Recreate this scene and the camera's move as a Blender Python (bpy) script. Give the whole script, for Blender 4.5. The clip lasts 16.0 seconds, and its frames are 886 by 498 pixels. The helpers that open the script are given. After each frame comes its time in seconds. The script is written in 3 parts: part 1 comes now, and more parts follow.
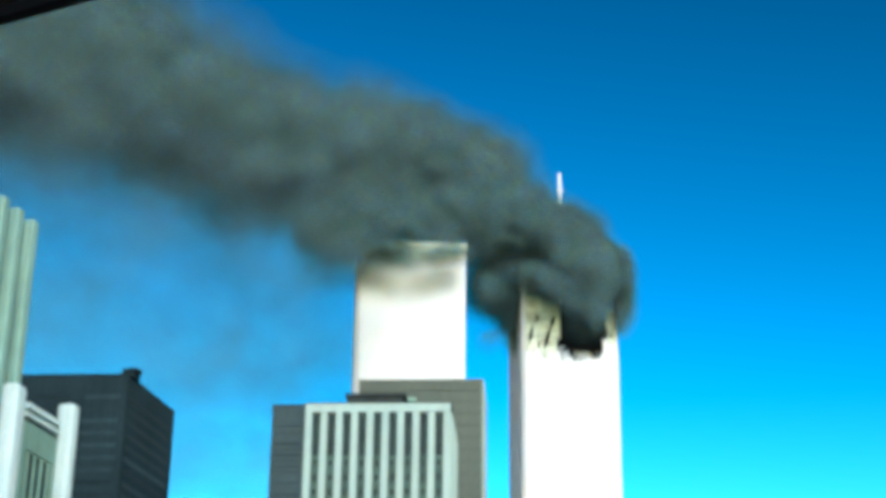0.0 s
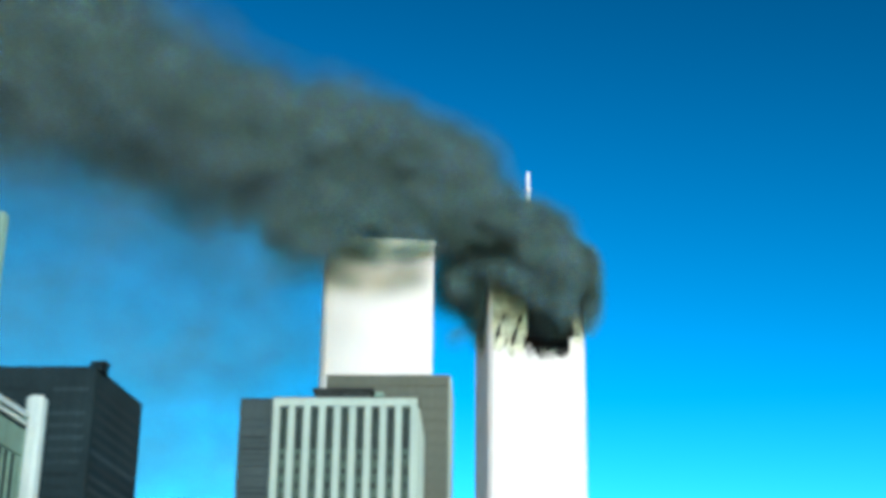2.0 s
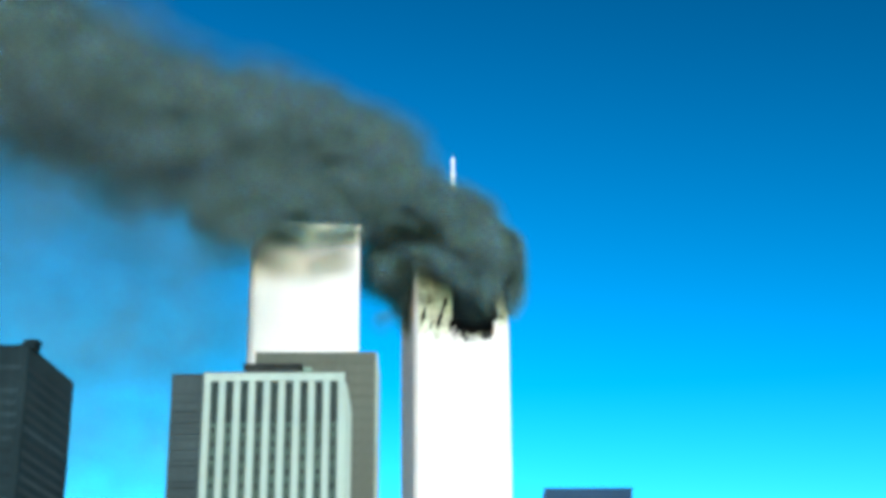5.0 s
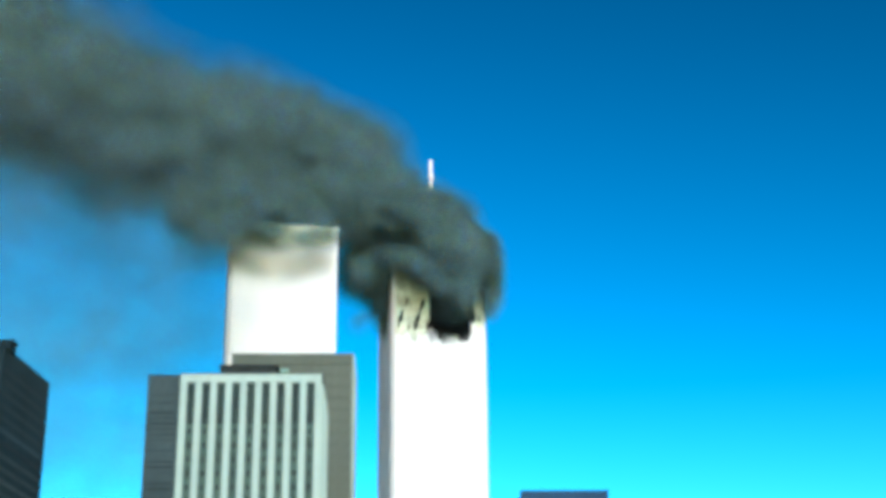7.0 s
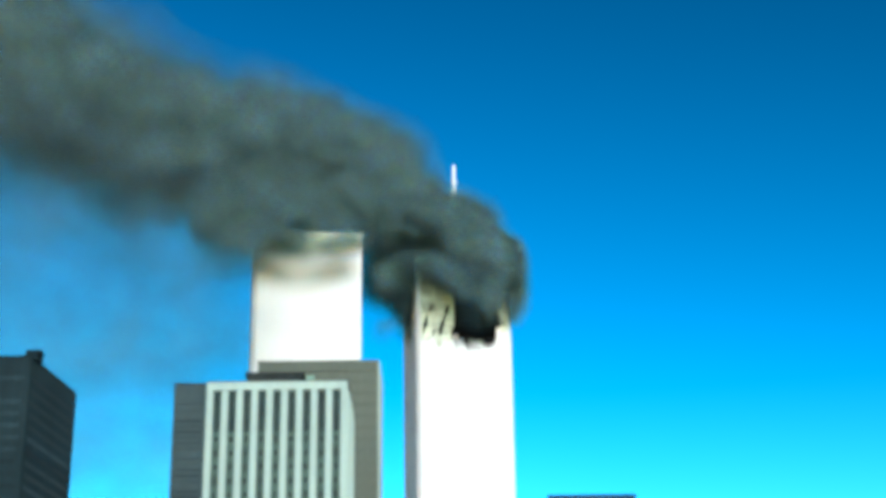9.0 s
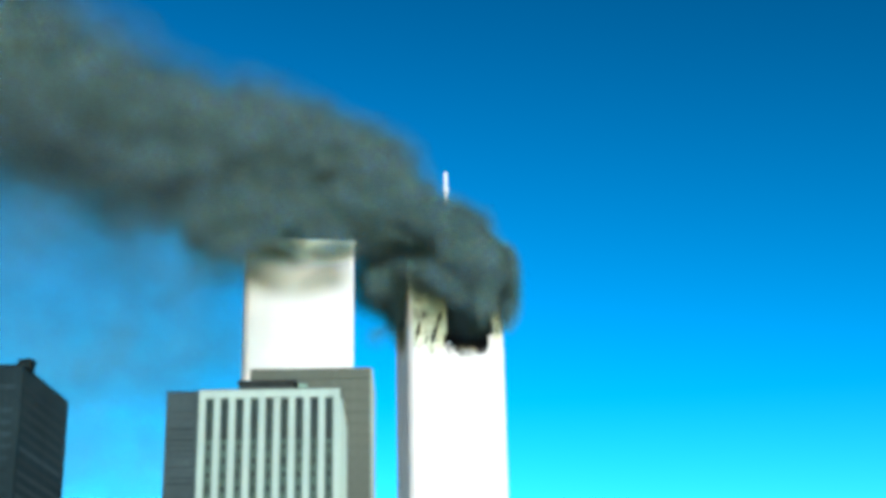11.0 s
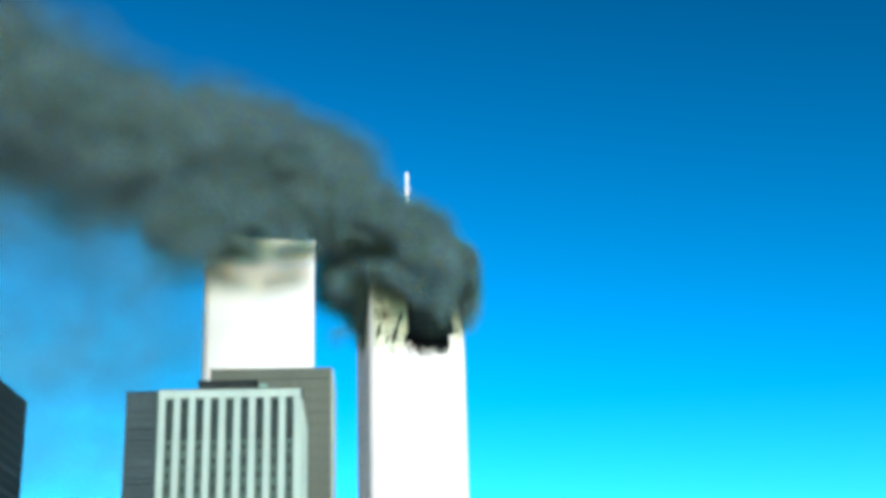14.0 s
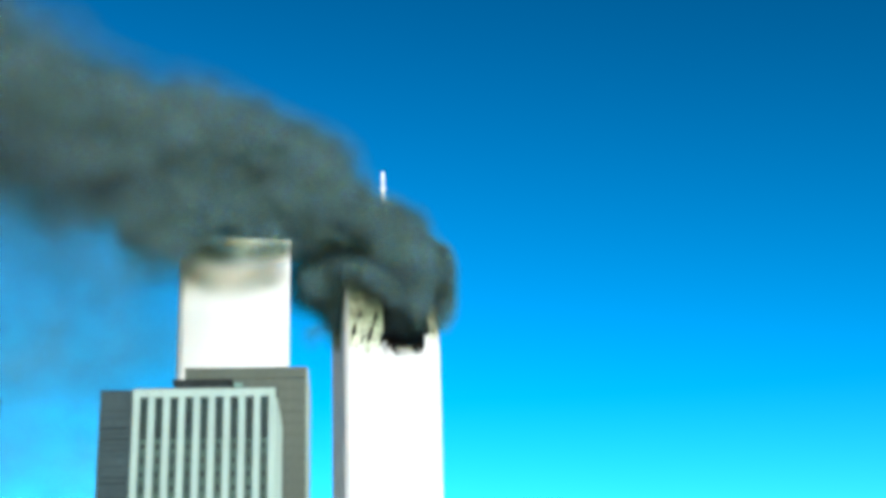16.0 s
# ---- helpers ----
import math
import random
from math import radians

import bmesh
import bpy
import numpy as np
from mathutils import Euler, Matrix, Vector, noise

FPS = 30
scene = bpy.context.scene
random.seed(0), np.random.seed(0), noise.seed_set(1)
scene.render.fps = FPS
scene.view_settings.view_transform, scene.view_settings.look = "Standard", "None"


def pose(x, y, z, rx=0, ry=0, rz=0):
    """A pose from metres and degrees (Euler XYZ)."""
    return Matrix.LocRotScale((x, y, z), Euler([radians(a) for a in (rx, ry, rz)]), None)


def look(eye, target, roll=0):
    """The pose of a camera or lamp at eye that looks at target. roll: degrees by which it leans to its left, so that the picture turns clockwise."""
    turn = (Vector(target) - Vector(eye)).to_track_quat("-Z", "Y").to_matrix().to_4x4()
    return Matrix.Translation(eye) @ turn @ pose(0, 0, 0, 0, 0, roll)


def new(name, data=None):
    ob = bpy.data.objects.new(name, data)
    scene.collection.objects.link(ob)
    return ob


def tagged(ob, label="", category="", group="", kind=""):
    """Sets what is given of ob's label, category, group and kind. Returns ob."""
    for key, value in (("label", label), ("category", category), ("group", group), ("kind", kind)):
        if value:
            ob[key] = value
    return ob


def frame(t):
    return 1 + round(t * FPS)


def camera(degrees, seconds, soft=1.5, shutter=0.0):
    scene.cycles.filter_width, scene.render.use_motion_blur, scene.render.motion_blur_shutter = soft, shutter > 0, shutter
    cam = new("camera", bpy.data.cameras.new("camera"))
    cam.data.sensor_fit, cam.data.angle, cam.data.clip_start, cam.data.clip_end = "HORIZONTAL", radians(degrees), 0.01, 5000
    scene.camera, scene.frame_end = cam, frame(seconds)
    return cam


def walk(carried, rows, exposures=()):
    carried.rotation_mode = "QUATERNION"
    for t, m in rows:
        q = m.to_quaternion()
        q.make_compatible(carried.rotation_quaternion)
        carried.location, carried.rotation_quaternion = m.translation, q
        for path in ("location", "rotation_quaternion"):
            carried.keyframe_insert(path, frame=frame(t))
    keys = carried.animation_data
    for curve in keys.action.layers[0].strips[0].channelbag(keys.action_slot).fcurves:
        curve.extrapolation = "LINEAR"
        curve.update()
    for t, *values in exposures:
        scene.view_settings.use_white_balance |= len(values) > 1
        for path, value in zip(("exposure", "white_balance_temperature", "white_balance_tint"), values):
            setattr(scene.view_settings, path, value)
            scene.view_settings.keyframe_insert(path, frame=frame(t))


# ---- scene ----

# the walk: seconds, yaw, pitch, roll, metres ahead of the last standing place
PATH = [
    (0.0, 3.776, 22.309, -0.704, 15.00, -0.450, 9.9866),
    (0.5, 3.476, 22.385, -0.830, 15.00, -0.450, 10.0000),
    (1.0, 3.253, 22.367, -0.952, 15.00, -0.450, 9.9825),
    (1.5, 3.028, 22.349, -0.924, 15.00, -0.450, 9.9702),
    (2.0, 2.582, 22.280, -0.811, 12.00, -0.360, 8.0000),
    (2.5, 1.942, 22.143, -0.390, 6.00, -0.180, 4.0000),
    (3.0, 1.331, 22.056, -0.008, 0.00, -0.000, 0.0000),
    (3.5, 0.984, 21.965, 0.025, 0.00, -0.000, 0.0000),
    (4.0, 0.630, 21.899, 0.189, 0.00, -0.000, 0.0000),
    (6.5, -1.011, 21.936, 0.359, 0.00, -0.000, 0.0000),
    (7.0, -1.036, 21.962, 0.400, 0.00, -0.000, 0.0000),
    (7.5, -0.745, 21.967, 0.616, 0.00, -0.000, 0.0000),
    (8.0, -0.143, 22.007, 0.630, 0.00, -0.000, 0.0000),
    (10.5, -0.340, 22.382, 1.023, 0.00, -0.000, 0.0000),
    (11.0, -0.438, 22.405, 1.070, 0.00, -0.000, 0.0000),
    (11.5, -0.610, 22.398, 1.262, 0.00, -0.000, 0.0000),
    (12.0, -0.873, 22.385, 1.538, 0.00, -0.000, 0.0000),
    (12.5, -1.106, 22.379, 1.605, 0.00, -0.000, 0.0000),
    (13.0, -1.388, 22.365, 1.714, 0.00, -0.000, 0.0000),
    (13.5, -1.645, 22.374, 1.660, 0.00, -0.000, 0.0000),
    (14.0, -1.898, 22.377, 1.501, 0.00, -0.000, 0.0000),
    (14.5, -2.128, 22.369, 1.491, 0.00, -0.000, 0.0000),
    (15.0, -2.377, 22.374, 1.513, 0.00, -0.000, 0.0000),
    (15.5, -2.589, 22.366, 1.521, 0.00, -0.000, 0.0000),
    (16.0, -2.808, 22.343, 1.619, 0.00, -0.000, 0.0000),
]
EYE = 1.6


def row(t, yaw, pitch, roll, ahead, side=0.0, lift=0.0):
    return t, pose(side, ahead, EYE + lift, 0, 0, yaw) @ pose(0, 0, 0, 90 + pitch) @ pose(0, 0, 0, 0, 0, -roll)


cam = camera(30.0, 16.0, soft=5.0)
# the clip's automatic exposure, in stops
EXPOSURES = [(0.0, 0.0), (1.0, -0.10), (2.0, -0.14), (3.0, -0.15), (3.5, -0.11), (4.0, -0.03), (6.5, 0.0), (8.0, -0.04),
             (10.5, 0.0), (13.0, 0.02), (14.5, 0.09), (15.0, 0.06), (16.0, 0.02)]
walk(cam, [row(*r) for r in PATH], EXPOSURES)

# ---- sky and sun ----
SUN_AZ, SUN_EL = 158, 28
world = bpy.data.worlds.new("clear_morning_sky")
scene.world = world
world.use_nodes = True
nt = world.node_tree
nt.nodes.clear()
sky = nt.nodes.new("ShaderNodeTexSky")
sky.sky_type, sky.sun_disc = "NISHITA", False
sky.sun_elevation, sky.sun_rotation = radians(SUN_EL), radians(SUN_AZ)
sky.air_density, sky.dust_density, sky.ozone_density = 1.0, 0.0, 1.5
sat = nt.nodes.new("ShaderNodeHueSaturation")
sat.inputs["Saturation"].default_value = 1.08
sat.inputs["Hue"].default_value = 0.470
gam = nt.nodes.new("ShaderNodeGamma")
gam.inputs[1].default_value = 2.8
bg = nt.nodes.new("ShaderNodeBackground")
bg.inputs[1].default_value = 0.0118
wout = nt.nodes.new("ShaderNodeOutputWorld")
nt.links.new(sky.outputs[0], gam.inputs[0])
nt.links.new(gam.outputs[0], sat.inputs["Color"])
nt.links.new(sat.outputs[0], bg.inputs[0])
nt.links.new(bg.outputs[0], wout.inputs[0])

sun = new("sun", bpy.data.lights.new("sun", "SUN"))
sun.data.energy, sun.data.angle, sun.data.color = 5.0, radians(0.5), (1.0, 1.0, 0.92)
sun_dir = Vector((math.sin(radians(SUN_AZ)) * math.cos(radians(SUN_EL)), math.cos(radians(SUN_AZ)) * math.cos(radians(SUN_EL)), math.sin(radians(SUN_EL))))
sun.matrix_world = look(sun_dir * 600, (0, 0, 0))
scene.cycles.transparent_max_bounces = 128


# ---- materials ----
def mat(name, color, rough=0.7, metal=0.0, var=0.15, big=20.0, small=1.5, bump=0.2, per_object=0.0, streak=0.0, spec=0.5):
    """A procedural surface: large stains, fine grain, relief, and streaks that run down the wall."""
    m = bpy.data.materials.new(name)
    m.use_nodes = True
    t = m.node_tree
    b = t.nodes["Principled BSDF"]
    b.inputs["Roughness"].default_value, b.inputs["Metallic"].default_value = rough, metal
    b.inputs["Specular IOR Level"].default_value = spec
    co = t.nodes.new("ShaderNodeTexCoord")

    def grain(scale, squash=None):
        n = t.nodes.new("ShaderNodeTexNoise")
        n.inputs["Scale"].default_value, n.inputs["Detail"].default_value = 1.0, 4
        mp = t.nodes.new("ShaderNodeMapping")
        mp.inputs["Scale"].default_value = squash or (1 / scale, 1 / scale, 1 / scale)
        t.links.new(co.outputs["Object"], mp.inputs[0])
        t.links.new(mp.outputs[0], n.inputs["Vector"])
        return n.outputs[0]

    def fac(src, amount):
        r = t.nodes.new("ShaderNodeMapRange")
        r.inputs["From Min"].default_value, r.inputs["From Max"].default_value = 0.3, 0.7
        r.inputs["To Min"].default_value, r.inputs["To Max"].default_value = 1 - amount, 1 + amount
        t.links.new(src, r.inputs["Value"])
        return r.outputs[0]

    def times(a, b2):
        x = t.nodes.new("ShaderNodeMath")
        x.operation = "MULTIPLY"
        t.links.new(a, x.inputs[0]), t.links.new(b2, x.inputs[1])
        return x.outputs[0]

    fine = grain(small)
    f = times(fac(grain(big), var), fac(fine, var * 0.6))
    if streak:
        f = times(f, fac(grain(1, (1 / 1.2, 1 / 1.2, 1 / 25)), streak))
    if per_object:
        oi = t.nodes.new("ShaderNodeObjectInfo")
        r = t.nodes.new("ShaderNodeMapRange")
        r.inputs["To Min"].default_value, r.inputs["To Max"].default_value = 1 - per_object, 1 + per_object
        t.links.new(oi.outputs["Random"], r.inputs["Value"])
        f = times(f, r.outputs[0])
    v = t.nodes.new("ShaderNodeVectorMath")
    v.operation = "SCALE"
    v.inputs[0].default_value = color
    t.links.new(f, v.inputs["Scale"])
    t.links.new(v.outputs[0], b.inputs["Base Color"])
    if bump:
        bp = t.nodes.new("ShaderNodeBump")
        bp.inputs["Strength"].default_value, bp.inputs["Distance"].default_value = bump, small * 0.05
        t.links.new(fine, bp.inputs["Height"])
        t.links.new(bp.outputs[0], b.inputs["Normal"])
    return m


RELIEF = 0.22


def smoke_mat(name, color, opacity, size=30.0):
    """Drifting soot: part of the light passes, warmed by it, and the rest is scattered."""
    m = bpy.data.materials.new(name)
    m.use_nodes = True
    t = m.node_tree
    t.nodes.clear()
    co = t.nodes.new("ShaderNodeTexCoord")

    def cloud(s, d):
        n = t.nodes.new("ShaderNodeTexNoise")
        n.inputs["Scale"].default_value, n.inputs["Detail"].default_value = 1 / s, d
        t.links.new(co.outputs["Object"], n.inputs["Vector"])
        return n.outputs[0]

    r = t.nodes.new("ShaderNodeMapRange")
    r.inputs["From Min"].default_value, r.inputs["From Max"].default_value = 0.3, 0.7
    r.inputs["To Min"].default_value, r.inputs["To Max"].default_value = 0.78, 1.22
    t.links.new(cloud(size, 3), r.inputs["Value"])
    v = t.nodes.new("ShaderNodeVectorMath")
    v.operation = "SCALE"
    v.inputs[0].default_value = color
    t.links.new(r.outputs[0], v.inputs["Scale"])
    # soot scatters light the same way whichever way its edge faces: the normal leans to the sun
    lean = t.nodes.new("ShaderNodeVectorMath")
    lean.operation = "MULTIPLY_ADD"
    lean.inputs[1].default_value = (RELIEF, RELIEF, RELIEF)
    lean.inputs[2].default_value = sun_dir * (1 - RELIEF)
    t.links.new(co.outputs["Normal"], lean.inputs[0])
    unit = t.nodes.new("ShaderNodeVectorMath")
    unit.operation = "NORMALIZE"
    t.links.new(lean.outputs[0], unit.inputs[0])
    dif = t.nodes.new("ShaderNodeBsdfDiffuse")
    t.links.new(v.outputs[0], dif.inputs[0])
    t.links.new(unit.outputs[0], dif.inputs["Normal"])
    out = t.nodes.new("ShaderNodeOutputMaterial")
    if opacity >= 1:
        t.links.new(dif.outputs[0], out.inputs[0])
        return m
    tr = t.nodes.new("ShaderNodeBsdfTransparent")
    tr.inputs[0].default_value = (1 - 0.10 * opacity, 1 - 0.06 * opacity, 1 - 0.28 * opacity, 1)
    o = t.nodes.new("ShaderNodeMapRange")
    o.inputs["From Min"].default_value, o.inputs["From Max"].default_value = 0.35, 0.65
    o.inputs["To Min"].default_value, o.inputs["To Max"].default_value = opacity * 0.5, min(1, opacity * 1.5)
    t.links.new(cloud(size * 0.6, 2), o.inputs["Value"])
    mx = t.nodes.new("ShaderNodeMixShader")
    t.links.new(o.outputs[0], mx.inputs[0])
    t.links.new(tr.outputs[0], mx.inputs[1])
    t.links.new(dif.outputs[0], mx.inputs[2])
    t.links.new(mx.outputs[0], out.inputs[0])
    return m


M_ALU = mat("bright_aluminium_cladding", (0.56, 0.555, 0.555), 0.6, 0.05, 0.03, 30, 2, 0.1, streak=0.04, spec=0.08)
M_TGLASS = mat("tower_window_glass", (0.060, 0.070, 0.075), 0.6, 0.0, 0.1, 30, 3, 0.05, spec=0.05)
M_LOUVRE = mat("louvre_band", (0.48, 0.46, 0.40), 0.6, 0.2, 0.15, 12, 1.5)
M_CHAR = mat("charred_interior", (0.010, 0.010, 0.011), 0.95, 0.0, 0.4, 6, 1, spec=0.02)
M_SCORCH = mat("sooty_cladding", (0.42, 0.445, 0.35), 0.75, 0.1, 0.45, 9, 2.5, 0.3, spec=0.1)
M_STEEL = mat("antenna_white_paint", (0.8, 0.82, 0.84), 0.5, 0.0, 0.08, 10, 1)
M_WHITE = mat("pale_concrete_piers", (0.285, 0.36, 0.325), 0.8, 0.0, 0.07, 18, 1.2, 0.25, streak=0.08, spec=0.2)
M_BAYGLASS = mat("dark_bay_glass", (0.010, 0.020, 0.0145), 0.4, 0.0, 0.2, 8, 1.0, 0.05, per_object=0.3, spec=0.2)
M_SPANDREL = mat("grey_green_spandrel", (0.044, 0.074, 0.060), 0.6, 0.0, 0.2, 10, 1.0, 0.1, per_object=0.25, spec=0.15)
M_GREY = mat("slate_grey_panels", (0.032, 0.048, 0.051), 0.75, 0.0, 0.15, 14, 1.2, streak=0.1, spec=0.12)
M_SLAT = mat("dark_louvre_slats", (0.020, 0.032, 0.036), 0.6, 0.0, 0.2, 10, 1.0, per_object=0.5, spec=0.15)
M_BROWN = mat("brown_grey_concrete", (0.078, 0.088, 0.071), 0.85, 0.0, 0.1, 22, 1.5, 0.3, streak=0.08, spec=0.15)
M_DARK = mat("dark_bronze_cladding", (0.0125, 0.023, 0.027), 0.85, 0.0, 0.2, 18, 1.5, streak=0.12, spec=0.04)
M_DARKWIN = mat("dark_window_and_shadow_strip", (0.015, 0.028, 0.033), 0.6, 0.0, 0.3, 10, 1.0, per_object=0.5, spec=0.05)
M_ROOF = mat("black_roofing", (0.025, 0.03, 0.03), 0.85, 0.0, 0.3, 6, 0.8, spec=0.1)
M_TERRA = mat("white_glazed_terracotta", (0.35, 0.42, 0.41), 0.65, 0.0, 0.08, 8, 0.8, 0.3, streak=0.12, spec=0.3)
M_TERRA_G = mat("weathered_green_white_terracotta", (0.115, 0.19, 0.155), 0.7, 0.0, 0.12, 8, 0.8, 0.3, streak=0.15, spec=0.15)
M_BLUE = mat("blue_grey_facade", (0.018, 0.045, 0.085), 0.7, 0.0, 0.12, 14, 1.5, spec=0.08)
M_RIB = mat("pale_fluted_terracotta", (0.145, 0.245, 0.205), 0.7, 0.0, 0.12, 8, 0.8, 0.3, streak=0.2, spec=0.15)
# darker copy of the rib terracotta: the grooves' shade is put into the colour
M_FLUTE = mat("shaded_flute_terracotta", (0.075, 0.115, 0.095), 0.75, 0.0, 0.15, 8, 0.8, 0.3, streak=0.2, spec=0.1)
M_BLUE_D = mat("blue_window_strip", (0.015, 0.038, 0.072), 0.6, 0.0, 0.15, 14, 1.5, per_object=0.2, spec=0.1)
M_SOFFIT = mat("black_painted_metal", (0.012, 0.013, 0.014), 0.7, 0.0, 0.2, 1.0, 0.1, 0.1, spec=0.1)
M_TRIM = mat("dull_grey_metal", (0.06, 0.055, 0.055), 0.6, 0.3, 0.2, 1.0, 0.1, 0.1, spec=0.2)
M_ASPHALT = mat("asphalt", (0.05, 0.05, 0.052), 0.9, 0.0, 0.25, 12, 0.3, 0.4)


# ---- building helpers ----
def link_mesh(name, me, material, parent=None, label=""):
    ob = new(name, me)
    if material and not me.materials:
        me.materials.append(material)
    if parent is not None:
        ob.parent = parent
    if label:
        ob["label"] = label
    return ob


def boxes(items):
    """One mesh of axis-aligned boxes (x0, x1, y0, y1, z0, z1)."""
    vs, fs = [], []
    for x0, x1, y0, y1, z0, z1 in items:
        k = len(vs)
        vs += [(x0, y0, z0), (x1, y0, z0), (x1, y1, z0), (x0, y1, z0), (x0, y0, z1), (x1, y0, z1), (x1, y1, z1), (x0, y1, z1)]
        fs += [(k, k + 3, k + 2, k + 1), (k + 4, k + 5, k + 6, k + 7), (k, k + 1, k + 5, k + 4), (k + 1, k + 2, k + 6, k + 5), (k + 2, k + 3, k + 7, k + 6), (k + 3, k, k + 4, k + 7)]
    me = bpy.data.meshes.new("boxes")
    me.from_pydata(vs, [], fs)
    return me


def part(name, items, material, parent, label=""):
    return link_mesh(name, boxes(items), material, parent, label)


def prism(plan, z0, z1):
    n = len(plan)
    me = bpy.data.meshes.new("prism")
    me.from_pydata([(x, y, z) for z in (z0, z1) for x, y in plan], [], [tuple(range(n))[::-1], tuple(range(n, 2 * n))] + [(k, (k + 1) % n, n + (k + 1) % n, n + k) for k in range(n)])
    return me


def round_box(x0, x1, y0, y1, z0, z1, r, seg=3):
    bm = bmesh.new()
    bmesh.ops.create_cube(bm, size=1)
    for v in bm.verts:
        v.co = Vector((x0 + (v.co.x + 0.5) * (x1 - x0), y0 + (v.co.y + 0.5) * (y1 - y0), z0 + (v.co.z + 0.5) * (z1 - z0)))
    bmesh.ops.bevel(bm, geom=bm.edges[:], offset=r, segments=seg, profile=0.5, affect="EDGES")
    me = bpy.data.meshes.new("round_box")
    bm.to_mesh(me)
    bm.free()
    me.polygons.foreach_set("use_smooth", [True] * len(me.polygons))
    return me


def rod(p0, p1, r0, r1, n=10):
    p0, p1 = Vector(p0), Vector(p1)
    bm = bmesh.new()
    bmesh.ops.create_cone(bm, cap_ends=True, segments=n, radius1=r0, radius2=r1, depth=(p1 - p0).length)
    m = Matrix.Translation((p0 + p1) / 2) @ (p1 - p0).to_track_quat("Z", "Y").to_matrix().to_4x4()
    bmesh.ops.transform(bm, matrix=m, verts=bm.verts)
    me = bpy.data.meshes.new("rod")
    bm.to_mesh(me)
    bm.free()
    return me


def thing(name, x, y, turn, label, category, group=""):
    """An Empty at the base of a building, turned about the vertical."""
    e = new(name)
    e.matrix_world = pose(x, y, 0, 0, 0, turn)
    return tagged(e, label, category, group)


# ---- ground ----
ground = link_mesh("ground", boxes([(-2500, 2500, -2400, 2600, -0.5, 0)]), M_ASPHALT)
tagged(ground, "wide grey asphalt ground of the city streets", "ground", kind="structure")

# ---- dark canopy edge close overhead at the first standing place ----
cn = thing("building_canopy", -1.224, 17.057, -23.34, "black metal canopy edge with a thin grey moulding", "canopy")
part("soffit", [(-0.6, 1.5, -20, -0.02, 12.80, 12.95)], M_SOFFIT, cn)
part("edge_trim", [(-0.6, 1.5, -0.02, 0.0, 12.795, 13.0)], M_SOFFIT, cn)
part("moulding", [(-0.6, 1.5, -0.050, -0.028, 12.790, 12.80)], M_TRIM, cn, "dull grey metal moulding")
part("pier", [(-0.6, 1.5, -20, -18.5, 0, 12.80)], M_SOFFIT, cn)

# ---- the two tall towers ----
TW, TH, CH = 63.4, 408.3, 2.6      # width, height, corner chamfer
PITCH = (TW - 2 * CH) / 57


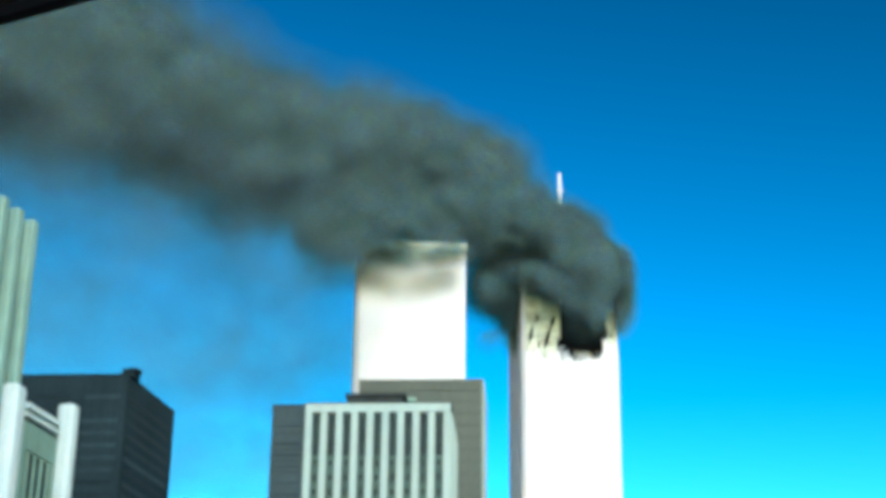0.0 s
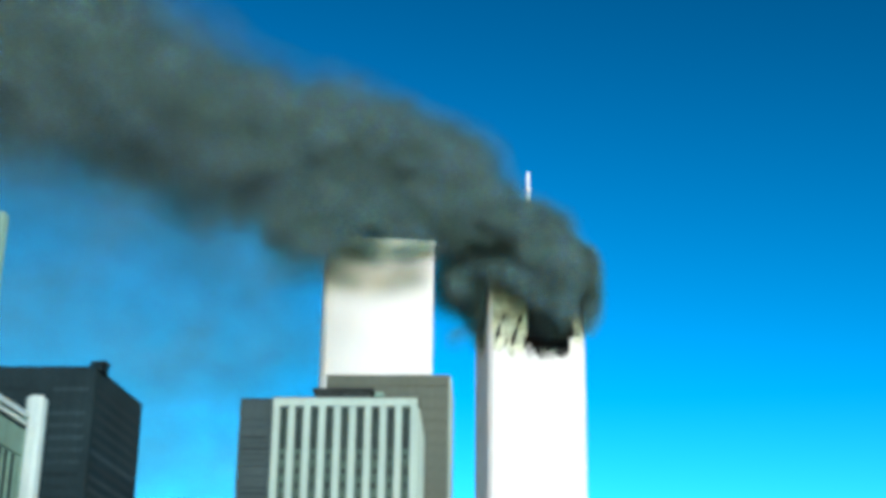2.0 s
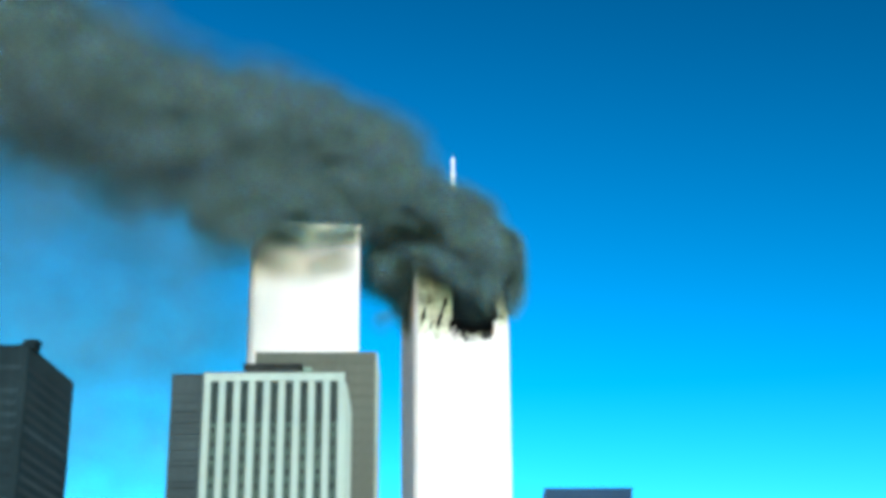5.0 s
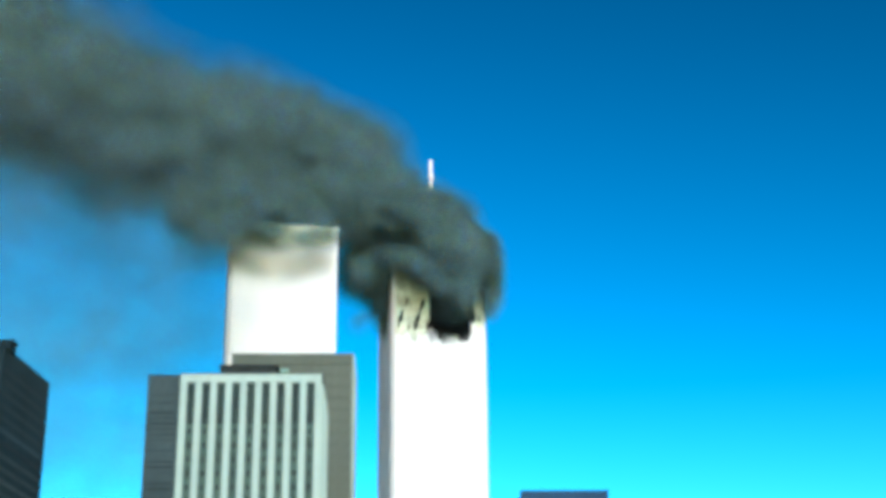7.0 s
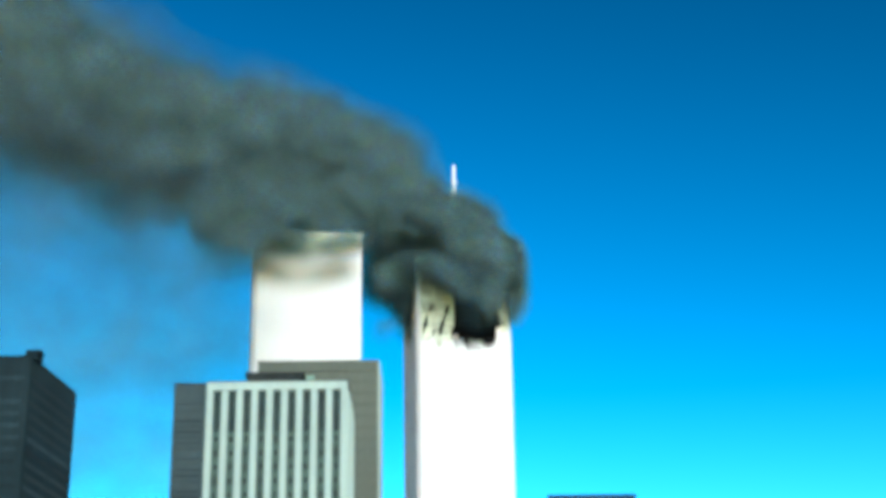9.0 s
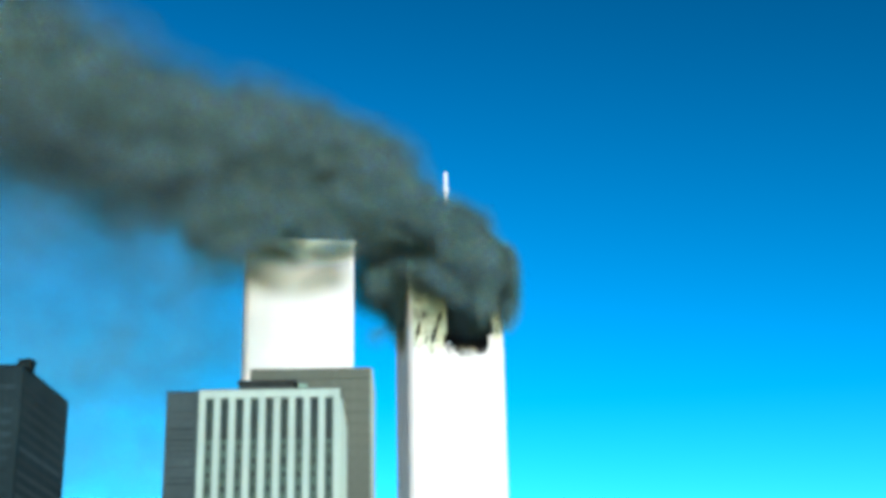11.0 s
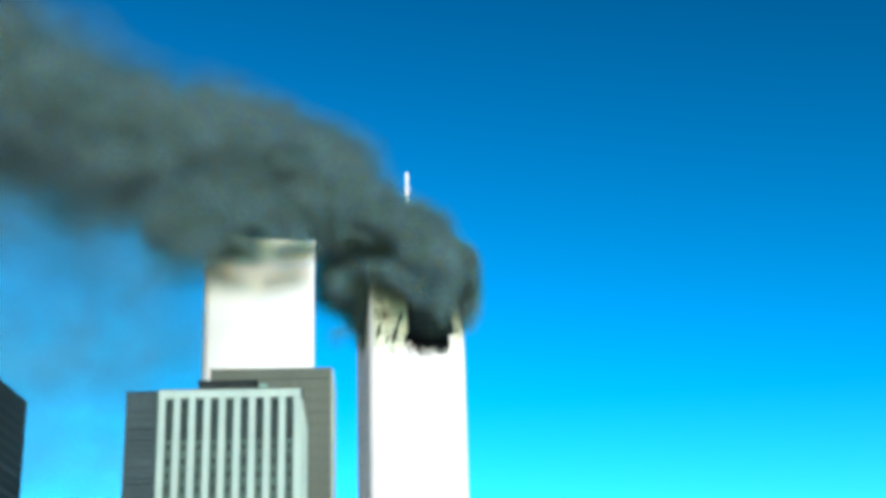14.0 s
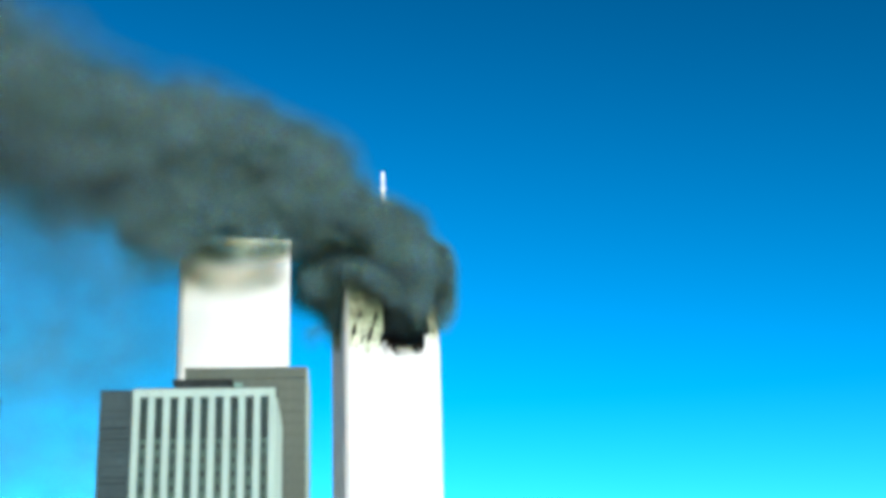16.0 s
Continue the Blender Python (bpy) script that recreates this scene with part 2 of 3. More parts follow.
def tower(name, x, y, turn, label, hole=None):
    """Front left corner at x, y. Slender columns stand proud of the wall; a hole takes pieces of both away."""
    rnd = random.Random(name)
    e = thing(name, x, y, turn, label, "skyscraper", "twin towers")
    bands = [(TH - 12, TH - 3.5), (TH - 160, TH - 153), (TH - 290, TH - 283)]

    def spans(i):
        """The upright stretches of wall at column i of the front."""
        if not hole:
            return [(0.0, TH - 3.5)]
        cuts = hole(i, rnd)
        out, z = [], 0.0
        for a, b in sorted(cuts):
            if a > z:
                out.append((z, a))
            z = max(z, b)
        out.append((z, TH - 3.5))
        return out

    wall, cols, sooty = [], [], []
    for i in range(57):
        x0 = CH + i * PITCH
        soot = 353.2 + 3 * math.sin(i * 0.31) + 2 * math.sin(i * 0.9 + 1) - 4 * (i < 14) + 9 * (i > 46) if hole else TH
        for a, b in spans(i):
            if b > soot:
                lo = max(a, soot)
                sooty.append((x0 + 0.06, x0 + 0.96, -0.02, 0.5, lo, b))
                sooty.append((x0, x0 + PITCH, 0.5, 1.1, lo, b))
                if lo <= a:
                    continue
                b = soot
            wall.append((x0, x0 + PITCH, 0.5, 1.1, a, b))
            cols.append((x0 + 0.06, x0 + 0.96, 0.0, 0.5, a - rnd.uniform(0, 1.2) * (a > 0), b + rnd.uniform(-0.5, 1.0) * (b < TH - 4)))
    tagged(part("front_wall", wall, M_TGLASS, e), kind="stuff")
    tagged(part("front_cladding", cols, M_ALU, e, "close-set pale aluminium columns"), kind="stuff")
    if sooty:
        tagged(part("sooty_wall", sooty, M_SCORCH, e, "soot-stained pale metal cladding"), kind="stuff")
    for nm, c in (("left_wall", "l"), ("right_wall", "r"), ("back_wall", "b")):
        w, k = [], []
        for i in range(57):
            a = CH + i * PITCH
            if c == "l":
                k.append((0.48, 0.5, a + 0.28, a + 0.74, 0, TH - 3.5))
            elif c == "r":
                k.append((TW - 0.5, TW - 0.48, a + 0.28, a + 0.74, 0, TH - 3.5))
            else:
                k.append((a + 0.28, a + 0.74, TW - 0.5, TW - 0.48, 0, TH - 3.5))
        w = [{"l": (0.5, 1.1, CH, TW - CH, 0, TH - 3.5), "r": (TW - 1.1, TW - 0.5, CH, TW - CH, 0, TH - 3.5), "b": (CH, TW - CH, TW - 1.1, TW - 0.5, 0, TH - 3.5)}[c]]
        ob = part(nm, w, M_TGLASS, e)
        tagged(part("side_cladding", k, M_ALU, ob), kind="stuff")
    # chamfered corner strips
    for sx, sy in ((0, 0), (1, 0), (1, 1), (0, 1)):
        vx = [(0.35, CH), (CH, 0.35), (CH, 1.1), (1.1, CH)]
        pts = [(TW - a if sx else a, TW - b if sy else b) for a, b in vx]
        me = bpy.data.meshes.new("corner")
        me.from_pydata([(a, b, z) for z in (0, TH - 3.5) for a, b in pts], [], [(0, 1, 5, 4), (1, 2, 6, 5), (2, 3, 7, 6), (3, 0, 4, 7), (4, 5, 6, 7), (3, 2, 1, 0)])
        link_mesh("corner_strip", me, M_ALU, e)
    ring = lambda z0, z1, o: [(o, TW - o, o, 1.2, z0, z1), (o, TW - o, TW - 1.2, TW - o, z0, z1), (o, 1.2, 1.25, TW - 1.25, z0, z1), (TW - 1.2, TW - o, 1.25, TW - 1.25, z0, z1)]
    part("parapet", ring(TH - 1.3, TH, 0.1), M_ALU, e, "bright metal roof edge")
    part("fascia", ring(TH - 3.4, TH - 1.3, 0.25), M_LOUVRE, e)
    part("roof", [(1.2, TW - 1.2, 1.2, TW - 1.2, TH - 5, TH - 3.6)], M_ROOF, e)
    for a, b in bands[:1]:
        part("louvre_band", [(CH + 0.3, TW - CH - 0.3, -0.12, 0.02, z, z + 0.7) for z in np.arange(a, b, 1.0)], M_LOUVRE, e, "dull louvred plant-floor band")
    return e


def broken(i, rnd):
    """The torn opening, deepest at its lower edge, and small gashes beside it."""
    u = i * PITCH + CH
    cuts = []
    if 24.5 < u < 54:
        low = 351.8 + rnd.uniform(-1.5, 1.5) + (3.5 if u < 26.5 else 0) - (4.0 if 43 < u < 49 and i % 2 else 0) + (10 if u > 52 else 0)
        cuts.append((low, 398 + rnd.uniform(-3, 2)))
    elif 54 <= u < 59 and i % 3 == 0:
        cuts.append((362 + rnd.uniform(-2, 2), 368 + rnd.uniform(-2, 3)))
    for c, w, h, z in ((5.5, 1.5, 8, 358), (16.2, 2.1, 8, 356.5), (23.5, 1.1, 6, 354), (11.0, 0.8, 3, 355), (20.0, 1.1, 6, 369), (9.0, 0.8, 4, 371)):
        if abs(u - c) < w:
            cuts.append((z + (u - c) * 2.4 + rnd.uniform(-0.8, 0.8), z + h + (u - c) * 2.0 + rnd.uniform(-1, 1)))
    return cuts


south = tower("skyscraper_tower", -116.3, 962, 8.0, "tall pale aluminium office tower with smoke drifting past its roof")
north = tower("skyscraper_tower", -15.5, 1013, 9.4, "tall pale aluminium tower with torn burning upper wall and antenna", broken)
south.scale.x = 1.078
# burnt floors behind the torn wall
for z in np.arange(344, 398, 3.7):
    part("burnt_floor", [(3, TW - 3, 2.2, 20, z, z + 0.45)], M_CHAR, north)
part("burnt_core", [(4, TW - 4, 20.1, 24, 340, 399)], M_CHAR, north)
rnd = random.Random(8)
part("hanging_debris", [(x, x + rnd.uniform(0.3, 0.9), -0.5, 0.1, 351.2 - rnd.uniform(1, 6), 354 + rnd.uniform(0, 2)) for x in [25 + 0.9 * k for k in range(30)] if rnd.random() < 0.55], M_CHAR, north, "charred strips hanging from the torn edge")
# antenna mast: stepped tube with collars
ax, ay = 31.6, 30
part("antenna_base", [(ax - 4, ax + 4, ay - 4, ay + 4, TH - 3.5, TH + 6)], M_STEEL, north)
for z0, z1, r in ((TH + 6, TH + 30, 1.5), (TH + 30, TH + 55, 1.15), (TH + 55, 491, 1.0)):
    link_mesh("antenna_mast", rod((ax, ay, z0), (ax, ay, z1), r, r * 0.92), M_STEEL, north)
for z in (TH + 30, TH + 55, TH + 70):
    link_mesh("collar", rod((ax, ay, z - 0.6), (ax, ay, z + 0.6), 1.9, 1.9), M_STEEL, north)

# ---- striped office block ----
WX0, WX1, WY, WH, WD = -66.5, -26.6, 450.0, 144.8, 33.0
wb = thing("office_block", WX0, WY, 0, "pale concrete office block with tall piers and dark window bays", "building")
W = WX1 - WX0
bays = 9
PW = 1.85
bp = (W - PW) / bays
part("body", [(0.2, W - 0.2, 1.0, WD, 0, WH - 0.8)], M_GREY, wb)
for k in range(bays + 1):
    part("pier", [(k * bp, k * bp + PW, 0, 1.0, 0, WH - 2.45)], M_WHITE, wb)
link_mesh("top_beam", boxes([(-0.05, W + 0.05, -0.05, 1.1, WH - 2.45, WH)]), M_WHITE, wb, "plain pale concrete top beam")
part("parapet", [(0, W, WD - 0.6, WD, WH - 0.8, WH - 0.1), (0, 0.5, 1.1, WD - 0.6, WH - 0.8, WH - 0.1)], M_WHITE, wb)
part("coping", [(-0.15, W + 0.3, -0.15, 0.9, WH + 0.0, WH + 0.22)], M_ROOF, wb, "thin dark roof edging")
# side with its own shallow piers
part("side_wall", [(W - 0.2, W, 1.1, WD, 0, WH - 0.1)], M_WHITE, wb)
for k in range(7):
    part("side_pier", [(W, W + 0.35, 1.2 + k * 4.9, 2.6 + k * 4.9, 0, WH - 2.5)], M_WHITE, wb)
ST = 4.0
top_plant = 3
gw = bp - PW
pane = boxes([(0.0, gw, 0, 0.12, 0, 2.0)])
pane_dark = boxes([(0.45, gw - 0.65, 0, 0.10, 0, 1.4)])
spand = boxes([(0.0, gw, 0, 0.30, 0, ST - 0.02)])
plant = boxes([(0.0, gw, 0, 0.2, 0, ST - 0.02)])
n_st = int((WH - 2.45) / ST)
rest_s, rest_w = [], []
rw = random.Random(3)
for k in range(bays):
    x = k * bp + PW
    for s in range(n_st):
        z = WH - 2.45 - (s + 1) * ST
        if s < top_plant:
            ob = link_mesh("plant_panel", plant, M_BAYGLASS, wb)
            ob.location = (x, 0.78, z)
        elif s < 14:
            ob = link_mesh("spandrel", spand, M_SPANDREL, wb)
            ob.location = (x, 0.68, z)
            ob = link_mesh("window_pane", pane_dark, M_BAYGLASS, wb)
            ob.location = (x + rw.uniform(0, 0.25), 0.60, z + 1.1)
        else:
            rest_s.append((x, x + gw, 0.68, 0.98, z, z + ST - 0.02))
            rest_w.append((x + 0.25, x + gw - 0.4, 0.60, 0.68, z + 1.1, z + 2.85))
tagged(part("lower_spandrels", rest_s, M_SPANDREL, wb), kind="stuff")
tagged(part("lower_windows", rest_w, M_BAYGLASS, wb), kind="stuff")
ph = thing("rooftop_plant_room", -57.3, 462, 0, "low black plant room on the office block roof", "plant room")
ph.location.z = WH - 0.8
part("wall", [(0.5, 16.5, 0.5, 16, 0, 6.6)], M_ROOF, ph)
part("roof_slab", [(0, 17.4, 0, 17, 6.6, 7.5)], M_ROOF, ph)
part("vent", [(17.6, 20.0, 3, 5, 6.0, 7.1)], M_RIB, ph, "pale metal vent duct")
part("vent_stand", [(18.2, 18.8, 3.6, 4.4, 0, 6.0)], M_RIB, ph)
cb = thing("roof_corner_box", -27.0, WY + 1.6, 0, "small black box at the roof corner", "roof box")
cb.location.z = WH - 0.1
part("box", [(0, 0.9, 0, 1.2, -2.4, 0.2)], M_ROOF, cb)

# ---- slate grey block beside it ----
gb = thing("grey_block", -75.9, 450.6, 0, "slate grey block with rows of dark horizontal louvres", "building")
GW, GH = 9.3, 144.5
part("body", [(0, GW, 0, 28, 0, GH)], M_GREY, gb)
part("coping", [(-0.15, GW - 0.2, -0.15, 0.5, GH, GH + 0.3)], M_SLAT, gb)
slat = boxes([(0, GW - 1.9, -0.18, 0, 0, 0.55)])
rg = random.Random(5)
z = GH - 6.0
while z > GH - 48:
    ob = link_mesh("louvre", slat, M_SLAT, gb)
    ob.location = (rg.uniform(0.8, 1.2), 0, z)
    z -= rg.choice((1.6, 1.6, 2.2, 1.6, 3.0))

# ---- brown slab behind ----
bb = thing("brown_tower", -60.4, 520, 0, "brown-grey concrete office slab with faint floor bands", "building")
BW, BH, BD = 39.8, 173.8, 26
part("body", [(0, BW, 0.25, BD, 0, BH)], M_BROWN, bb)
part("coping", [(-0.2, BW + 0.2, -0.05, 1.0, BH - 0.1, BH + 0.35)], M_BROWN, bb)
course = boxes([(0, BW, 0.242, 0.25, 0, 2.9)])
for k in range(30):
    ob = link_mesh("floor_band", course, M_BROWN, bb)
    ob.location = (0, 0, BH - 6.6 - k * 3.9)
part("top_band", [(0, BW, 0, 0.25, BH - 3.4, BH - 0.1)], M_BROWN, bb)
# sun on this side is put in as a paler colour than the front
part("side_wall", [(BW, BW + 0.5, 0.5, BD, 0, BH - 0.2)], M_WHITE, bb, "brown slab's side wall, coloured pale for sunlight")

# ---- dark tower ----
db = thing("dark_tower", -127.8, 490, 0, "dark bronze office tower with faint window strips", "building")
DW, DH, DD = 46.0, 166.6, 40.4
link_mesh("body", prism([(-DW, 0), (0, 0), (5.9, 40), (-DW, 40)], 0, DH), M_DARK, db)
link_mesh("coping", prism([(-DW, -0.25), (0.2, -0.25), (6.1, 40), (5.2, 40), (-0.6, 0.6), (-DW, 0.6)], DH, DH + 0.4), M_DARK, db)
stripf = boxes([(0, 11, -0.05, 0, 0, 1.4)])
rd = random.Random(11)
for s in range(18):
    for x0 in (-DW + 1.5, -DW + 18.0, -13.0):
        ob = link_mesh("window_strip", stripf, M_DARKWIN, db)
        ob.location = (x0 + rd.uniform(-0.5, 0.5), 0, DH - 7.5 - s * 3.8)
strips = boxes([(0, 0.05, 2, DD - 3, 0, 1.6)])
for s in range(18):
    ob = link_mesh("window_strip", strips, M_DARKWIN, db)
    ob.matrix_local = pose(0, 0, DH - 7.5 - s * 3.8, 0, 0, -8.4)
rb = thing("roof_housing", -130.8, 492.5, -8.4, "small dark housing on the dark tower roof", "plant room")
rb.location.z = DH
part("housing", [(0, 4.4, 0, 5, 0, 1.7)], M_DARK, rb)
part("cap", [(0.8, 5.4, -0.3, 4.0, 1.7, 2.9)], M_DARK, rb)

# ---- white terracotta building with a fluted shaft ----
tb = thing("terracotta_building", -125.0, 390, 0, "white glazed terracotta building with round-topped corner piers", "building")
tb.matrix_world = pose(-125.0, 390, 0, 0, 0, 80)
L = 22.0
part("wall", [(0, L, 1.2, 16, 0, 127)], M_TERRA_G, tb)
link_mesh("corner_pier", round_box(-4.5, 1.2, 0.5, 4.9, 60, 131.3, 1.1, 2), M_TERRA, tb, "smooth white round-topped pier")
link_mesh("corner_pier", round_box(L - 3.2, L + 1.2, -2.8, 1.8, 60, 132.9, 1.1, 2), M_TERRA, tb, "smooth white round-topped pier")
part("cornice", [(1.2, L - 3.2, 0.0, 2.0, 126.4, 127.8)], M_TERRA, tb, "projecting white cornice")
part("frieze", [(1.2, L - 3.2, 0.7, 1.6, 125.4, 126.4)], M_TERRA_G, tb)
part("string_course", [(1.2, L - 3.2, 0.1, 1.6, 124.4, 125.4)], M_TERRA, tb)
# the shadow line under the string course is painted as a dark strip
part("shadow_groove", [(1.2, L - 3.2, 0.9, 1.5, 123.3, 124.4)], M_DARKWIN, tb)
part("lintel", [(1.2, L - 3.2, 0.6, 1.3, 116.6, 123.3)], M_TERRA_G, tb)
part("window_recess", [(3, L - 4.5, 1.1, 1.24, 90, 116.3)], M_DARKWIN, tb)
for k in range(4):
    part("mullion", [(4.4 + k * 3.6, 5.2 + k * 3.6, 0.5, 1.1, 90, 116.3)], M_TERRA_G, tb)
part("jamb", [(1.2, 3, 0.6, 1.3, 60, 116.6), (L - 4.5, L - 3.2, 0.6, 1.3, 60, 116.6)], M_TERRA_G, tb)
fs = thing("fluted_tower", -138.5, 420, 0, "tall fluted white terracotta tower shaft", "building")
fs.matrix_world = pose(-138.5, 420, 0, 0, 0, 79)
part("shaft", [(-36, -0.5, 1.6, 34, 0, 185.4)], M_TERRA_G, fs)
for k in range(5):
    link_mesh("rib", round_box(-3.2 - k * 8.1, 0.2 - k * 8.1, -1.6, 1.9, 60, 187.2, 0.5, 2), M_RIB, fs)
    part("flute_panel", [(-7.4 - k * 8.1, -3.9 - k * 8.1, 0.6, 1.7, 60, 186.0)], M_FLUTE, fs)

# ---- low blue-grey building beyond ----
lb = thing("blue_building", 45.5, 700, 0, "blue-grey flat-roofed building in the distance", "building")
part("body", [(0, 37.8, 0.3, 30, 0, 171.0)], M_BLUE, lb)
part("coping", [(-0.3, 38.1, 0, 1, 171.0, 171.6)], M_BLUE, lb)
bst = boxes([(1, 36.8, 0, 0.3, 0, 1.8)])
for k in range(12):
    ob = link_mesh("window_strip", bst, M_BLUE_D, lb)
    ob.location = (0, 0, 165.5 - 3.8 * k)

# ---- smoke ----
def lattice(shape, cell, step, seed, origin):
    """Smooth noise on the grid, about -1 to 1."""
    g = np.random.RandomState(seed)
    n = [int(s * step / cell) + 3 for s in shape]
    r = g.uniform(-1, 1, n)
    for axis in range(3):
        x = np.arange(shape[axis]) * step / cell
        i = x.astype(int)
        f = x - i
        f = f * f * (3 - 2 * f)
        sh = [1, 1, 1]
        sh[axis] = -1
        f = f.reshape(sh)
        r = np.take(r, i, axis) * (1 - f) + np.take(r, i + 1, axis) * f
    return r


def shell(vol, level, step, origin):
    """The surface on which the field equals the level, as a mesh of quads."""
    s = vol > level
    nx, ny, nz = vol.shape
    acc = np.zeros((nx - 1, ny - 1, nz - 1, 3))
    cnt = np.zeros((nx - 1, ny - 1, nz - 1))
    corners = [(a, b, c) for a in (0, 1) for b in (0, 1) for c in (0, 1)]

    def at(c, arr):
        return arr[c[0]:nx - 1 + c[0], c[1]:ny - 1 + c[1], c[2]:nz - 1 + c[2]]

    for a in corners:
        for k in range(3):
            if a[k] == 0:
                b = list(a)
                b[k] = 1
                va, vb = at(a, vol), at(b, vol)
                cross = (va > level) != (vb > level)
                f = np.where(cross, (level - va) / np.where(cross, vb - va, 1), 0)
                for j in range(3):
                    acc[..., j] += np.where(cross, a[j] + (f if j == k else 0), 0)
                cnt += cross
    used = cnt > 0
    idx = -np.ones(used.shape, int)
    idx[used] = np.arange(used.sum())
    cell = np.argwhere(used)
    pts = (cell + acc[used] / cnt[used][:, None]) * step + np.array(origin)
    quads = []
    for k in range(3):
        hi, lo = [slice(None)] * 3, [slice(None)] * 3
        hi[k], lo[k] = slice(1, None), slice(None, -1)
        e = np.argwhere(s[tuple(lo)] != s[tuple(hi)])
        i, j = (k + 1) % 3, (k + 2) % 3
        lim = np.array([nx - 1, ny - 1, nz - 1])
        e = e[(e[:, i] > 0) & (e[:, j] > 0) & (e[:, i] < lim[i]) & (e[:, j] < lim[j])]
        inside = s[e[:, 0], e[:, 1], e[:, 2]]
        q = []
        for di, dj in ((1, 1), (0, 1), (0, 0), (1, 0)):
            p = e.copy()
            p[:, i] -= di
            p[:, j] -= dj
            q.append(idx[p[:, 0], p[:, 1], p[:, 2]])
        q = np.stack(q, 1)
        q[~inside] = q[~inside][:, ::-1]
        quads.append(q)
    quads = np.concatenate(quads)
    me = bpy.data.meshes.new("shell")
    me.vertices.add(len(pts))
    me.vertices.foreach_set("co", pts.ravel())
    me.loops.add(quads.size)
    me.loops.foreach_set("vertex_index", quads.ravel())
    me.polygons.add(len(quads))
    me.polygons.foreach_set("loop_start", np.arange(0, quads.size, 4))
    me.polygons.foreach_set("use_smooth", np.ones(len(quads), bool))
    me.update(calc_edges=True)
    me.validate()
    return me


# spine of the plume: x, y, z, radius, softness of its edge, thinness
SPINE = [
    ((27, 1012, 361, 10, 0.80, 0.35), (26, 1008, 386, 14, 0.40, 0.00)),
    ((26, 1008, 386, 14, 0.40, 0.00), (24, 1000, 405, 18, 0.32, 0.00)),
    ((24, 1000, 405, 18, 0.32, 0.00), (1, 1008, 426, 33, 0.36, 0.00)),
    ((1, 1008, 426, 33, 0.36, 0.00), (-31, 1022, 445, 42, 0.42, 0.00)),
    ((-31, 1022, 445, 42, 0.42, 0.00), (-73, 1020, 464, 42, 0.45, 0.00)),
    ((-73, 1020, 464, 42, 0.45, 0.00), (-121, 978, 471, 45, 0.55, 0.00)),
    ((-121, 978, 471, 45, 0.55, 0.00), (-191, 955, 481, 55, 0.55, 0.00)),
    ((-191, 955, 481, 55, 0.55, 0.00), (-261, 935, 505, 63, 0.60, 0.00)),
    ((-261, 935, 505, 63, 0.60, 0.00), (-335, 905, 530, 72, 0.62, 0.00)),
    ((-335, 905, 530, 72, 0.62, 0.00), (-425, 880, 566, 80, 0.65, 0.00)),
    ((-31, 1035, 434, 34, 0.45, 0.00), (-30, 1040, 394, 22, 0.70, 0.00)),
    ((-30, 1040, 394, 22, 0.70, 0.00), (-22, 1046, 368, 9, 0.80, 0.10)),
    ((-58, 950, 396, 12, 1.20, 0.45), (-78, 946, 386, 15, 1.20, 0.42)),
    ((-78, 946, 386, 15, 1.20, 0.42), (-98, 946, 391, 17, 1.20, 0.28)),
    ((-98, 946, 391, 17, 1.20, 0.28), (-110, 946, 390, 20, 1.00, 0.05)),
    ((-122, 948, 404, 24, 0.90, 0.00), (-84, 950, 410, 13, 1.00, 0.15)),
    ((39, 1010, 406, 11, 0.60, 0.00), (45, 1014, 384, 9, 0.70, 0.05)),
    ((45, 1014, 384, 9, 0.70, 0.05), (44, 1018, 362, 6, 1.20, 0.45)),
    ((-12, 1004, 416, 21, 0.60, 0.00), (14, 1003, 412, 23, 0.50, 0.00)),
    ((-34, 1010, 426, 24, 0.60, 0.00), (-8, 1004, 422, 22, 0.60, 0.00)),
    ((-36, 1003, 440, 22, 0.60, 0.00), (-2, 1000, 430, 21, 0.60, 0.00)),
    ((-24, 1040, 376, 12, 1.20, 0.35), (-40, 1040, 366, 10, 1.20, 0.75)),
    ((-14, 1004, 396, 18, 1.20, 0.15), (6, 1004, 386, 16, 1.20, 0.20)),
    ((6, 1004, 386, 16, 1.20, 0.20), (24, 1006, 369, 13, 1.20, 0.20)),
]
STEP = 3.0
ORG = np.array((-480.0, 790.0, 320.0))
SHAPE = (190, 100, 125)


# thin drifting haze below and beside the plume
HAZE = [
    ((-120, 975, 422, 37, 1.00, 0.00), (-167, 962, 402, 39, 1.00, 0.00)),
    ((-179, 970, 408, 63, 1.00, 0.05), (-305, 930, 436, 85, 1.00, 0.00)),
    ((-150, 985, 340, 55, 1.00, 0.35), (-330, 930, 340, 110, 1.00, 0.15)),
    ((-160, 985, 270, 50, 1.00, 0.45), (-330, 930, 260, 100, 1.00, 0.25)),
]


